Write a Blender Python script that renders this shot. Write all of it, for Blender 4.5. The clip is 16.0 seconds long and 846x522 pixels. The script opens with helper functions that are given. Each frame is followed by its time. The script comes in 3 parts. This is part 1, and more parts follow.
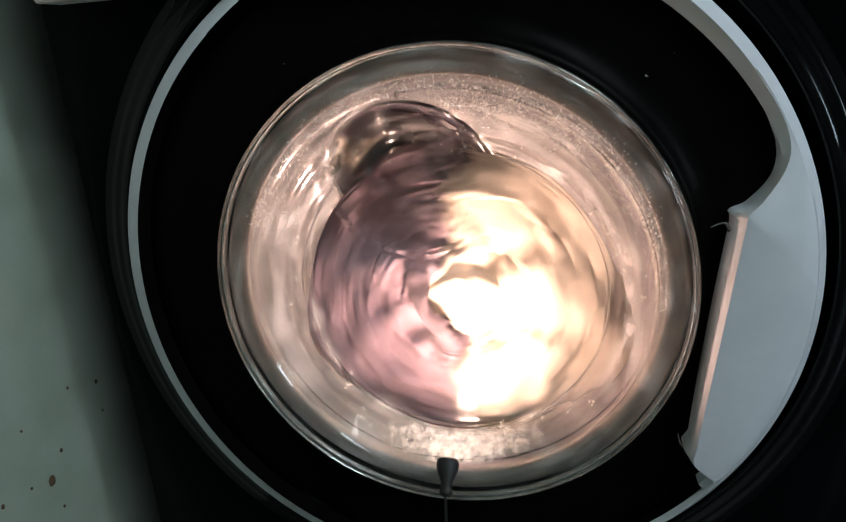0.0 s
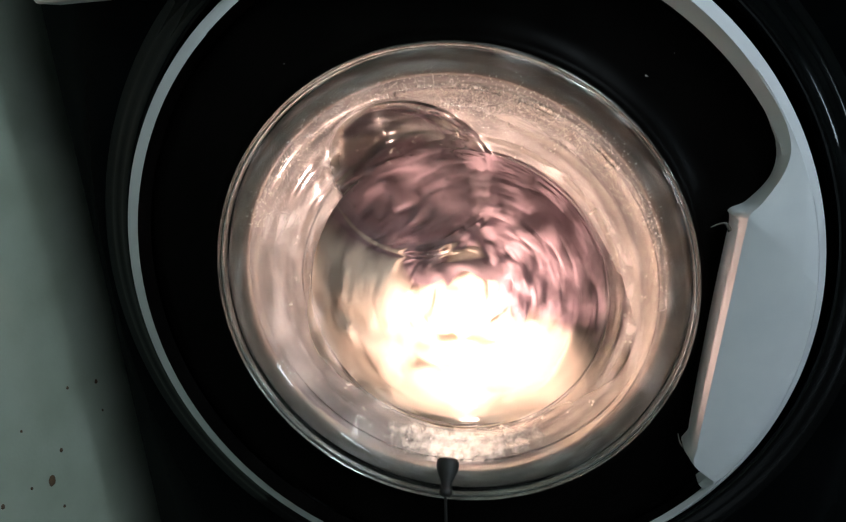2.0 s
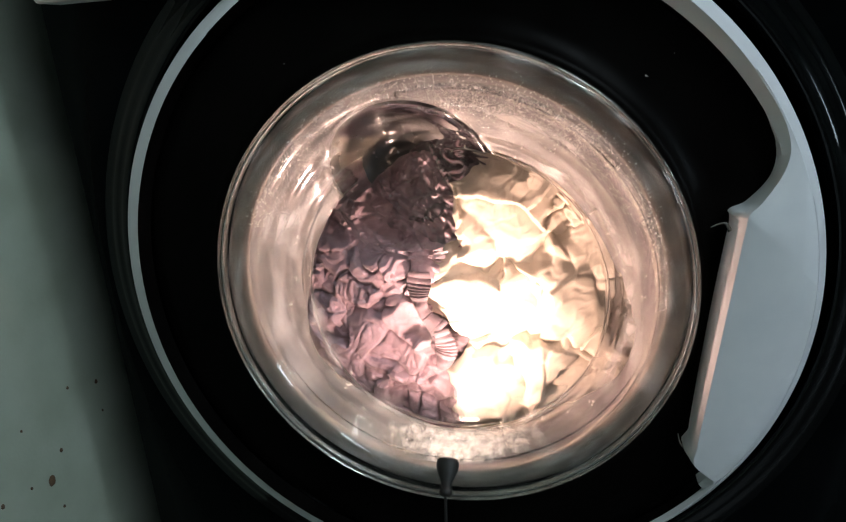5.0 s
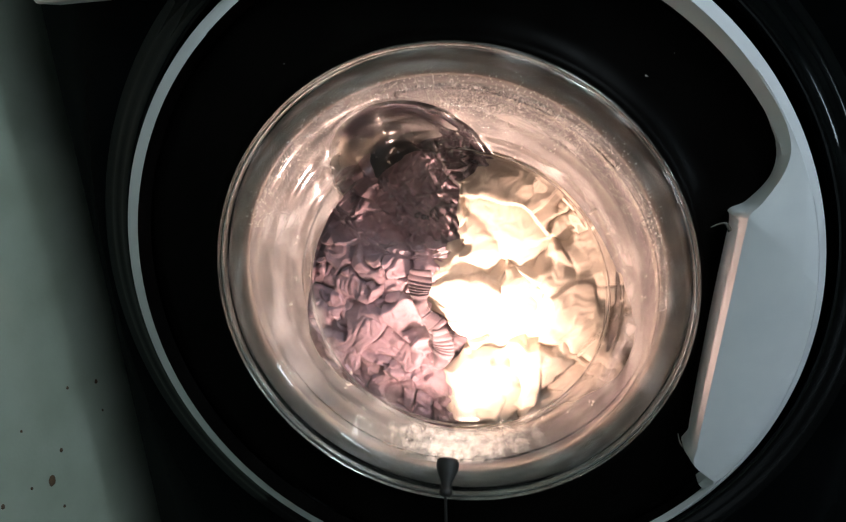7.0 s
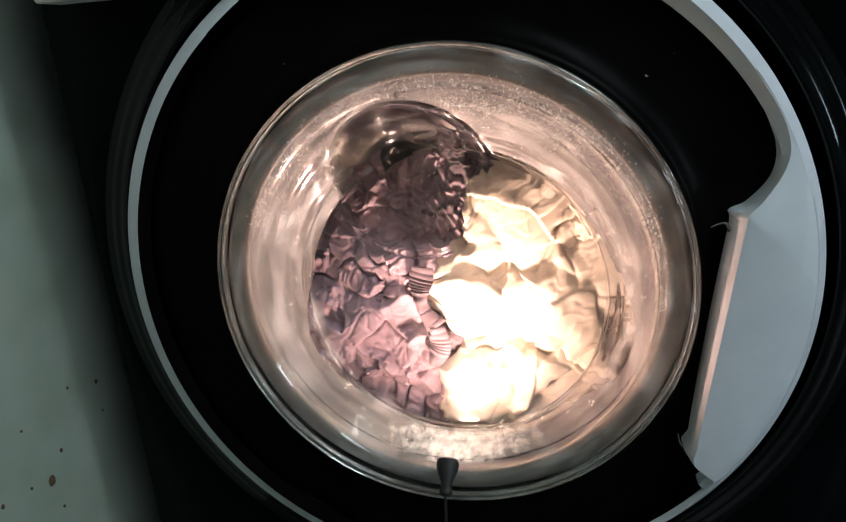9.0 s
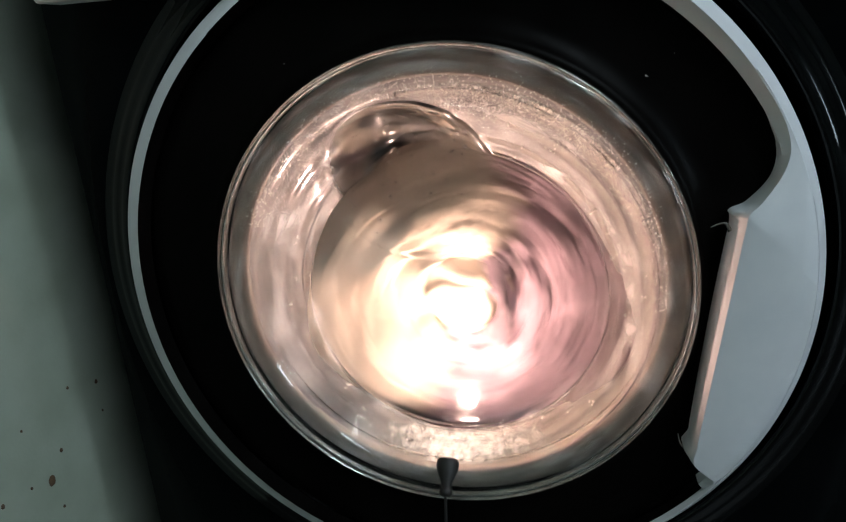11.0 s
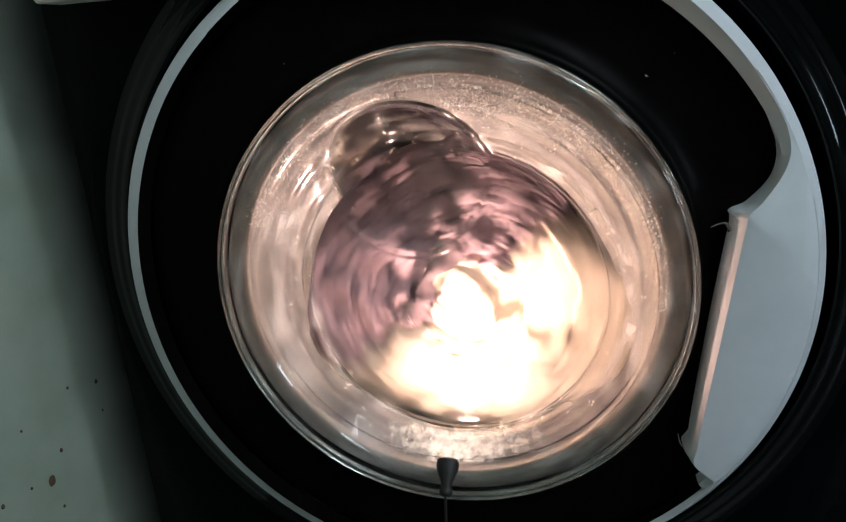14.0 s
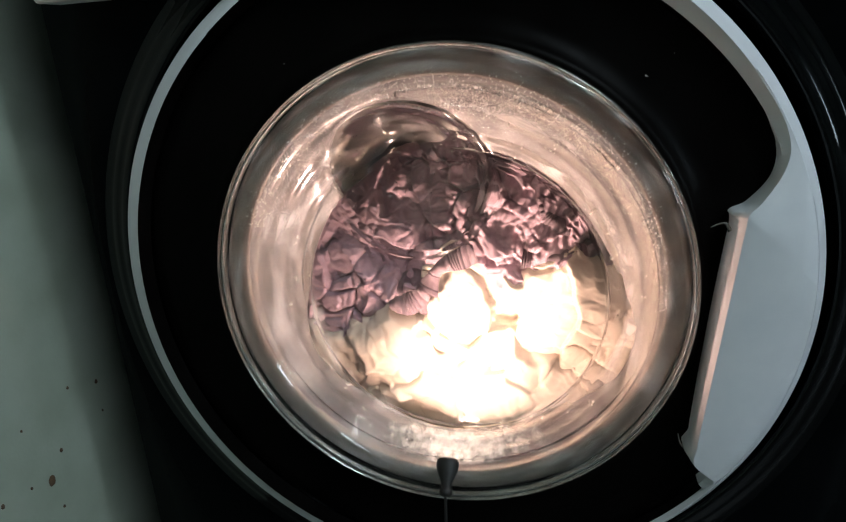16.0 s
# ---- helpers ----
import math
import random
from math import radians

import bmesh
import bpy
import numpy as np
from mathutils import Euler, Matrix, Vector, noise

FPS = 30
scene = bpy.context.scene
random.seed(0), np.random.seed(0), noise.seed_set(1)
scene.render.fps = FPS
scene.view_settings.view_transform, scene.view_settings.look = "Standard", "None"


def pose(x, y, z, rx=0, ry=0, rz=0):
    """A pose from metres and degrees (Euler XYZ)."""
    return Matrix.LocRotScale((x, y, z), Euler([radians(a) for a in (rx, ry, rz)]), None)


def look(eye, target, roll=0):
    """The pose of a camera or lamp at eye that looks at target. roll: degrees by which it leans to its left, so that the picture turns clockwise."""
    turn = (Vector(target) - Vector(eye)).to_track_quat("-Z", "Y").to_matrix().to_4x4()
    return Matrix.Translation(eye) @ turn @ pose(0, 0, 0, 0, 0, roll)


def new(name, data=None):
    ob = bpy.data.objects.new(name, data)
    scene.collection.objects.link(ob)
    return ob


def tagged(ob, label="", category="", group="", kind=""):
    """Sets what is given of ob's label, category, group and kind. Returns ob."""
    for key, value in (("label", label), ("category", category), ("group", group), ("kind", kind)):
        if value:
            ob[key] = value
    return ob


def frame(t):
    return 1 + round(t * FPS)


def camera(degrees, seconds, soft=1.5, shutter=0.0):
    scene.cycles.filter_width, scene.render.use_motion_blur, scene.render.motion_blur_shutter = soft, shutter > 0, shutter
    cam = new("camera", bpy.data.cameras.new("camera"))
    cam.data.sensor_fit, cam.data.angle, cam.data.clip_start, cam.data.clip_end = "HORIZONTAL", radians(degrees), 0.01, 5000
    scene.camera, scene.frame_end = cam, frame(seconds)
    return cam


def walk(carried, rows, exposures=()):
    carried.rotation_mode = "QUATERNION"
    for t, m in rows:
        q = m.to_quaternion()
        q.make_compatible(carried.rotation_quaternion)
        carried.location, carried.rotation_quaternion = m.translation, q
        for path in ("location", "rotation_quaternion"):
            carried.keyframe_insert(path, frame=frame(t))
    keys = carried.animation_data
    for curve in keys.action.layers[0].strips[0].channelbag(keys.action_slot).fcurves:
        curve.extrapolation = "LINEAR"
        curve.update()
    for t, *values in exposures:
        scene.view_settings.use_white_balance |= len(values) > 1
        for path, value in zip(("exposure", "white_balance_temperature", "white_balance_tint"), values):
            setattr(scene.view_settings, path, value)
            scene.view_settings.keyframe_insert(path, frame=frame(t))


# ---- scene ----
cam = camera(64, 16.0, soft=1.2, shutter=1.4)
ZC = 0.46                      # height of the door's centre over the floor
AX, AZ = -0.002, ZC - 0.031     # the drum's axis
_p, _y, _r = radians(-18.258), radians(-12.618), -4.297
EYE = Vector((0.0825, -0.4332, ZC + 0.1690))
AIM = EYE + Vector((math.sin(_y) * math.cos(_p), math.cos(_y) * math.cos(_p), math.sin(_p)))
STAND = look(EYE, AIM, _r)
walk(cam, [(0, STAND), (16.0, STAND)], exposures=[(0, 0.0), (16.0, 0.0)])

# ---- light ----
world = bpy.data.worlds.new("room_dark")
world.use_nodes = True
world.node_tree.nodes["Background"].inputs[0].default_value = (0.02, 0.025, 0.025, 1)
world.node_tree.nodes["Background"].inputs[1].default_value = 0.2
scene.world = world


def lamp(name, kind, m, power, colour, **more):
    data = bpy.data.lights.new(name, kind)
    data.energy, data.color = power, colour
    if kind == "AREA":
        data.shape, data.size, data.size_y = "RECTANGLE", more["size"], more["size_y"]
    else:
        data.shadow_soft_size = more["size"]
    if kind == "SPOT":
        data.spot_size, data.spot_blend = radians(more["cone"]), more["blend"]
    ob = new(name, data)
    ob.matrix_world = m
    return ob


TUBE = (1.30, -1.02, 2.20)
lamp("tube_light", "AREA", look(TUBE, (0.1, -0.2, 0.4)), 22, (0.76, 0.91, 1.0), size=1.15, size_y=0.10)
LED = Vector((-0.0042, -0.0085, ZC - 0.1240))
LED_AIM = LED + Vector((0.07, 0.36, 0.93))
lamp("led_light", "SPOT", look(LED, LED_AIM), 1.65, (1.0, 0.63, 0.51), size=0.006, cone=168, blend=0.6)

lamp("led_beam", "SPOT", look(LED, (0.012, 0.066, ZC - 0.042)), 6.0, (1.0, 0.655, 0.535), size=0.006, cone=80, blend=1.0)


# ---- materials ----
def mat(name, colour, rough=0.5, metal=0.0, other=None, scale=40.0, grain=0.0, grain_scale=900.0, bump=0.0, rough_var=0.0, **more):
    m = bpy.data.materials.new(name)
    m.use_nodes = True
    nt = m.node_tree
    b = nt.nodes["Principled BSDF"]
    b.inputs["Base Color"].default_value = (*colour, 1)
    b.inputs["Roughness"].default_value = rough
    b.inputs["Metallic"].default_value = metal
    for key, value in more.items():
        b.inputs[key.replace("_", " ").title().replace("Ior", "IOR")].default_value = value
    tc = nt.nodes.new("ShaderNodeTexCoord")
    n1 = nt.nodes.new("ShaderNodeTexNoise")
    n1.inputs["Scale"].default_value, n1.inputs["Detail"].default_value = scale, 6
    nt.links.new(tc.outputs["Object"], n1.inputs["Vector"])
    n2 = nt.nodes.new("ShaderNodeTexNoise")
    n2.inputs["Scale"].default_value, n2.inputs["Detail"].default_value = grain_scale, 3
    nt.links.new(tc.outputs["Object"], n2.inputs["Vector"])
    if other:
        mix = nt.nodes.new("ShaderNodeMix")
        mix.data_type = "RGBA"
        mix.inputs["A"].default_value, mix.inputs["B"].default_value = (*colour, 1), (*other, 1)
        ramp = nt.nodes.new("ShaderNodeMapRange")
        ramp.inputs["From Min"].default_value, ramp.inputs["From Max"].default_value = 0.35, 0.7
        nt.links.new(n1.outputs["Fac"], ramp.inputs["Value"])
        nt.links.new(ramp.outputs["Result"], mix.inputs["Factor"])
        nt.links.new(mix.outputs["Result"], b.inputs["Base Color"])
    if rough_var:
        rr = nt.nodes.new("ShaderNodeMapRange")
        rr.inputs["From Min"].default_value, rr.inputs["From Max"].default_value = 0.3, 0.7
        rr.inputs["To Min"].default_value, rr.inputs["To Max"].default_value = max(0.0, rough - rough_var), rough + rough_var
        nt.links.new(n1.outputs["Fac"], rr.inputs["Value"])
        nt.links.new(rr.outputs["Result"], b.inputs["Roughness"])
    if bump:
        bp = nt.nodes.new("ShaderNodeBump")
        bp.inputs["Strength"].default_value, bp.inputs["Distance"].default_value = bump, 0.0006
        nt.links.new(n2.outputs["Fac"], bp.inputs["Height"])
        nt.links.new(bp.outputs["Normal"], b.inputs["Normal"])
    return m


M_WALL = mat("wall_paint", (0.37, 0.415, 0.34), 0.6, other=(0.29, 0.33, 0.26), scale=14, bump=0.25, grain_scale=260)
M_ROOM = mat("room_paint", (0.34, 0.355, 0.335), 0.7, other=(0.28, 0.295, 0.275), scale=3, bump=0.2, grain_scale=120)
M_FLOOR = mat("floor_tile", (0.09, 0.085, 0.08), 0.4, other=(0.07, 0.065, 0.06), scale=8, bump=0.1)
M_BLACK = mat("black_gloss_plastic", (0.0015, 0.0019, 0.0021), 0.10, other=(0.0025, 0.003, 0.0033), scale=30, rough_var=0.05, bump=0.02, grain_scale=500, specular_ior_level=0.018)
M_BEZEL = mat("polished_black_lip", (0.0015, 0.0019, 0.0021), 0.09, other=(0.0025, 0.003, 0.0033), scale=30, rough_var=0.04, specular_ior_level=0.24)
M_DOOR = mat("black_door_plastic", (0.0016, 0.0013, 0.0012), 0.42, other=(0.0032, 0.0026, 0.0023), scale=24, rough_var=0.12, specular_ior_level=0.03)
M_SILVER = mat("silver_plastic", (0.66, 0.665, 0.68), 0.5, metal=0.0, specular_ior_level=0.3, other=(0.62, 0.63, 0.65), scale=50, bump=0.05, grain_scale=1800, rough_var=0.05)
M_WHITE = mat("white_plastic", (0.75, 0.76, 0.74), 0.35, other=(0.7, 0.7, 0.68), scale=20)
M_RUBBER = mat("grey_rubber", (0.112, 0.101, 0.094), 0.46, other=(0.03, 0.027, 0.025), scale=34, bump=0.5, grain_scale=160, rough_var=0.14)
M_FRAME = mat("dark_frame", (0.035, 0.033, 0.032), 0.35, other=(0.05, 0.048, 0.045), scale=40)
M_BAND = mat("grey_frame_plastic", (0.165, 0.13, 0.105), 0.40, other=(0.08, 0.063, 0.051), scale=40)
M_STEEL = mat("drum_steel", (0.55, 0.54, 0.52), 0.28, metal=1.0, other=(0.48, 0.47, 0.46), scale=30)
M_RIM = mat("bright_rim", (0.62, 0.60, 0.57), 0.16, metal=1.0, other=(0.45, 0.44, 0.42), scale=60)
M_LAMP = mat("black_rubber_lamp", (0.006, 0.005, 0.0045), 0.55, other=(0.010, 0.008, 0.007), scale=200, bump=0.2)
M_MAUVE = mat("mauve_cotton", (0.305, 0.213, 0.25), 0.85, other=(0.235, 0.163, 0.195), scale=60, bump=0.5, grain_scale=1500, sheen_weight=0.2)
M_PLUM = mat("dark_plum_cotton", (0.10, 0.066, 0.08), 0.85, other=(0.07, 0.046, 0.056), scale=60, bump=0.5, grain_scale=1500, sheen_weight=0.2)
M_CREAM = mat("cream_cotton", (0.57, 0.495, 0.405), 0.85, other=(0.51, 0.44, 0.355), scale=50, bump=0.5, grain_scale=1500, sheen_weight=0.2)
M_WATER = mat("water_drop", (1, 1, 1), 0.02, transmission_weight=1.0, ior=1.33)
M_FOAM = mat("soap_foam", (0.58, 0.55, 0.51), 0.5, other=(0.36, 0.34, 0.315), scale=110, bump=0.4, grain_scale=900)


def lacy(m):
    """Thin foam lets the seal show between its bubbles."""
    nt = m.node_tree
    level, bubbles = nt.nodes.new("ShaderNodeAttribute"), nt.nodes.new("ShaderNodeTexNoise")
    level.attribute_name = "thick"
    bubbles.inputs["Scale"].default_value, bubbles.inputs["Detail"].default_value = 150, 8
    nt.links.new(nt.nodes["Texture Coordinate"].outputs["Object"], bubbles.inputs["Vector"])
    total, alpha = nt.nodes.new("ShaderNodeMath"), nt.nodes.new("ShaderNodeMapRange")
    nt.links.new(level.outputs["Fac"], total.inputs[0])
    nt.links.new(bubbles.outputs["Fac"], total.inputs[1])
    nt.links.new(total.outputs[0], alpha.inputs["Value"])
    alpha.inputs["From Min"].default_value, alpha.inputs["From Max"].default_value = 0.55, 1.6
    alpha.inputs["To Max"].default_value = 0.9
    nt.links.new(alpha.outputs["Result"], nt.nodes["Principled BSDF"].inputs["Alpha"])


lacy(M_FOAM)
M_BEAD = mat("pale_bead", (0.60, 0.57, 0.53), 0.4, other=(0.42, 0.40, 0.37), scale=300)
M_DIRT = mat("brown_dirt", (0.12, 0.07, 0.035), 0.7, other=(0.06, 0.04, 0.025), scale=300)
M_GLASS = mat("door_glass", (0.97, 0.98, 0.97), 0.015, transmission_weight=1.0, ior=1.47, coat_weight=0.15, coat_roughness=0.12)


def soap_film(m, low, high):
    """Milky dried film in arcs round the bowl's wall, mixed into the glass."""
    nt = m.node_tree
    out, glass = nt.nodes["Material Output"], nt.nodes["Principled BSDF"]

    def node(kind, **values):
        nd = nt.nodes.new(kind)
        for key, value in values.items():
            nd.inputs[int(key[1:])].default_value = value
        return nd

    def op(name, a, b=None):
        nd = nt.nodes.new("ShaderNodeMath")
        nd.operation = name
        for i, v in enumerate((a, b)):
            if v is None:
                continue
            if isinstance(v, (int, float)):
                nd.inputs[i].default_value = v
            else:
                nt.links.new(v, nd.inputs[i])
        return nd.outputs[0]

    tc = node("ShaderNodeTexCoord")
    sep = node("ShaderNodeSeparateXYZ")
    nt.links.new(tc.outputs["Object"], sep.inputs[0])
    x, z = sep.outputs[0], op("ADD", sep.outputs[2], 0.016)
    r = op("SQRT", op("ADD", op("MULTIPLY", x, x), op("MULTIPLY", z, z)))
    comb = node("ShaderNodeCombineXYZ")
    nt.links.new(op("MULTIPLY", r, 130.0), comb.inputs[0])
    nt.links.new(op("MULTIPLY", x, 14.0), comb.inputs[1])
    nt.links.new(op("MULTIPLY", z, 14.0), comb.inputs[2])
    n1 = node("ShaderNodeTexNoise")
    n1.inputs["Scale"].default_value, n1.inputs["Detail"].default_value, n1.inputs["Distortion"].default_value = 1.0, 5, 0.8
    nt.links.new(comb.outputs[0], n1.inputs["Vector"])
    n2 = node("ShaderNodeTexNoise")
    n2.inputs["Scale"].default_value, n2.inputs["Detail"].default_value = 24, 8
    nt.links.new(tc.outputs["Object"], n2.inputs["Vector"])

    def span(v, a, b, c, d):
        nd = nt.nodes.new("ShaderNodeMapRange")
        for i, q in enumerate((a, b, c, d)):
            nd.inputs[i + 1].default_value = q
        nt.links.new(v, nd.inputs[0])
        return nd.outputs[0]

    streak = op("MULTIPLY", span(n1.outputs["Fac"], 0.47, 0.62, 0.02, 1.0), span(n2.outputs["Fac"], 0.44, 0.60, 0.05, 1.0))
    wall = op("MULTIPLY", span(r, 0.108, 0.120, low / high, 1.0), span(r, 0.140, 0.150, 1.0, 0.25))
    px, pz = op("ADD", x, 0.029), op("ADD", sep.outputs[2], -0.072)
    clear = span(op("SQRT", op("ADD", op("MULTIPLY", px, px), op("MULTIPLY", pz, pz))), 0.053, 0.058, 0.3, 1.0)
    # weight by height stands in for light: thinner film dims the lamplit foot
    fac = op("MULTIPLY", op("MULTIPLY", op("MULTIPLY", streak, wall), op("MULTIPLY", clear, span(sep.outputs[2], -0.105, 0.08, 0.25, 1.0))), high)
    film = node("ShaderNodeBsdfDiffuse")
    film.inputs[0].default_value = (0.80, 0.77, 0.74, 1)
    mix = node("ShaderNodeMixShader")
    nt.links.new(fac, mix.inputs[0])
    nt.links.new(glass.outputs[0], mix.inputs[1])
    nt.links.new(film.outputs[0], mix.inputs[2])
    nt.links.new(mix.outputs[0], out.inputs[0])


soap_film(M_GLASS, 0.02, 0.62)
M_TUBE = bpy.data.materials.new("tube_glow")
M_TUBE.use_nodes = True
M_TUBE.node_tree.nodes["Principled BSDF"].inputs["Emission Color"].default_value = (0.80, 0.95, 1.0, 1)
M_TUBE.node_tree.nodes["Principled BSDF"].inputs["Emission Strength"].default_value = 8
M_STREAK_GLOW = bpy.data.materials.new("streak_glow")
M_STREAK_GLOW.use_nodes = True
M_STREAK_GLOW.node_tree.nodes["Principled BSDF"].inputs["Emission Color"].default_value = (0.68, 0.87, 1.0, 1)
M_STREAK_GLOW.node_tree.nodes["Principled BSDF"].inputs["Emission Strength"].default_value = 17
M_LED = bpy.data.materials.new("led_glow")
M_LED.use_nodes = True
M_LED.node_tree.nodes["Principled BSDF"].inputs["Emission Color"].default_value = (1.0, 0.74, 0.60, 1)
M_LED.node_tree.nodes["Principled BSDF"].inputs["Emission Strength"].default_value = 230


# ---- mesh helpers ----
def mesh(name, verts, faces, material, parent=None, label="", smooth=True):
    me = bpy.data.meshes.new(name)
    me.from_pydata([tuple(map(float, v)) for v in verts], [], [tuple(map(int, f)) for f in faces])
    me.materials.append(material)
    if smooth:
        me.polygons.foreach_set("use_smooth", [True] * len(me.polygons))
    me.update()
    ob = new(name, me)
    ob.parent = parent
    if label:
        tagged(ob, label)
    return ob


def part(name, bm, material, parent, label="", smooth=False):
    me = bpy.data.meshes.new(name)
    bmesh.ops.recalc_face_normals(bm, faces=bm.faces)
    bm.to_mesh(me)
    bm.free()
    me.materials.append(material)
    if smooth:
        me.polygons.foreach_set("use_smooth", [True] * len(me.polygons))
    ob = new(name, me)
    ob.parent = parent
    if label:
        tagged(ob, label)
    return ob


def box(x0, x1, y0, y1, z0, z1, bevel=0.0, segments=3):
    bm = bmesh.new()
    bmesh.ops.create_cube(bm, size=1, matrix=Matrix.Translation(((x0 + x1) / 2, (y0 + y1) / 2, (z0 + z1) / 2)) @ Matrix.Diagonal((x1 - x0, y1 - y0, z1 - z0, 1)))
    if bevel:
        bmesh.ops.bevel(bm, geom=bm.edges[:], offset=bevel, segments=segments, affect="EDGES", profile=0.5)
    return bm


def lathe(profile, n=160, closed=False, cx=0.0, cz=0.0):
    """Rings round the y axis through (cx, cz); profile of (radius, y)."""
    verts, faces, k = [], [], len(profile)
    for i in range(n):
        a = 2 * math.pi * i / n
        verts += [(cx + r * math.cos(a), y, cz + r * math.sin(a)) for r, y in profile]
    for i in range(n):
        j = (i + 1) % n
        for s in range(k if closed else k - 1):
            t = (s + 1) % k
            faces.append((i * k + s, i * k + t, j * k + t, j * k + s))
    return verts, faces


def sharpen(ob, degrees=32):
    bm = bmesh.new()
    bm.from_mesh(ob.data)
    bmesh.ops.recalc_face_normals(bm, faces=bm.faces)
    for e in bm.edges:
        if len(e.link_faces) == 2 and e.calc_face_angle(0) > radians(degrees):
            e.smooth = False
    bm.to_mesh(ob.data)
    bm.free()
    return ob


def thing(name, label, category, at=(0, 0, 0), group=""):
    ob = new(name)
    ob.location = at
    ob.empty_display_size = 0.05
    return tagged(ob, label, category, group)


def pn(x, y, seed=0):
    """Gradient noise on arrays, about -1 to 1."""
    rng = np.random.RandomState(seed)
    perm = rng.permutation(256)
    ang = rng.rand(256) * 2 * np.pi
    xi, yi = np.floor(x).astype(int), np.floor(y).astype(int)
    fx, fy = x - xi, y - yi

    def g(ix, iy, dx, dy):
        h = perm[(perm[ix & 255] + iy) & 255]
        return np.cos(ang[h]) * dx + np.sin(ang[h]) * dy

    u, v = fx ** 3 * (fx * (6 * fx - 15) + 10), fy ** 3 * (fy * (6 * fy - 15) + 10)
    a = g(xi, yi, fx, fy) * (1 - u) + g(xi + 1, yi, fx - 1, fy) * u
    b = g(xi, yi + 1, fx, fy - 1) * (1 - u) + g(xi + 1, yi + 1, fx - 1, fy - 1) * u
    return 1.5 * (a * (1 - v) + b * v)


# ---- room ----
def structure(name, bm, material):
    return tagged(part(name, bm, material, None), kind="structure")


RX0, RX1, RY0, RY1, RH = -0.362, 2.2, -2.4, 0.75, 2.45
tagged(structure("floor", box(RX0 - .1, RX1 + .1, RY0 - .1, RY1 + .1, -0.08, 0.0), M_FLOOR), "grey tiled floor of the laundry room", "floor")
tagged(structure("ceiling", box(RX0 - .1, RX1 + .1, RY0 - .1, RY1 + .1, RH, RH + .08), M_ROOM), "plain off-white ceiling", "ceiling")
wall_w = tagged(structure("wall_west", box(RX0 - .1, RX0, RY0, RY1, 0.001, RH - .001), M_WALL), "greenish white painted wall with dirt specks", "wall")
# unseen window and glowing panel, added to streak the polished lip
WY0, WY1, WZ0, WZ1 = -1.05, -0.62, 0.64, 1.22
east = bmesh.new()
for y0, y1, z0, z1 in ((RY0, WY0, 0.001, RH - .001), (WY1, RY1, 0.001, RH - .001), (WY0, WY1, 0.001, WZ0), (WY0, WY1, WZ1, RH - .001)):
    bmesh.ops.create_cube(east, size=1, matrix=Matrix.Translation((RX1 + .05, (y0 + y1) / 2, (z0 + z1) / 2)) @ Matrix.Diagonal((0.1, y1 - y0, z1 - z0, 1)))
tagged(structure("wall_east", east, M_ROOM), "plain off-white wall with an added narrow window", "wall")
tagged(structure("backdrop", box(RX1 + .30, RX1 + .32, WY0 - .3, WY1 + .3, WZ0 - .3, WZ1 + .3), M_STREAK_GLOW), "cool glowing panel added outside the unseen window", "sky")
win = tagged(new("window_1"), "unseen narrow window with a white frame, added for reflections", "window", kind="structure")
for y0, y1, z0, z1 in ((WY0, WY0 + .03, WZ0, WZ1), (WY1 - .03, WY1, WZ0, WZ1), (WY0 + .03, WY1 - .03, WZ0, WZ0 + .03), (WY0 + .03, WY1 - .03, WZ1 - .03, WZ1), ((WY0 + WY1) / 2 - .012, (WY0 + WY1) / 2 + .012, WZ0 + .03, WZ1 - .03)):
    part("frame_bar", box(RX1 + .03, RX1 + .07, y0, y1, z0, z1), M_WHITE, win)
tagged(structure("wall_north", box(RX0 - .1, RX1 + .1, RY1, RY1 + .1, 0.001, RH - .001), M_ROOM), "plain off-white wall behind the machine", "wall")
tagged(structure("wall_south", box(RX0 - .1, RX1 + .1, RY0 - .1, RY0, 0.001, RH - .001), M_ROOM), "plain off-white wall", "wall")

fixture = thing("ceiling_light", "white fluorescent tube light hung below the ceiling", "lamp", TUBE)
fixture.matrix_world = look(TUBE, (0.1, -0.2, 0.4))
part("housing", box(-0.60, 0.60, -0.06, 0.06, 0.012, 0.06, 0.006), M_WHITE, fixture)
part("tube", box(-0.58, 0.58, -0.05, 0.05, 0.004, 0.011, 0.002), M_TUBE, fixture, "glowing cool white tube")
part("rod", box(-0.006, 0.006, -0.006, 0.006, 0.06, 0.30), M_WHITE, fixture)

# ---- washing machine ----
washer = thing("washing_machine", "glossy black front-loading washing machine with silver door ring", "washing machine", (0, 0, ZC))
MX, MT, MB, MD = 0.291, 0.39, -0.45, 0.56      # half width, top, bottom and back, about the door's centre
FY = 0.022                                     # plane of the front panel


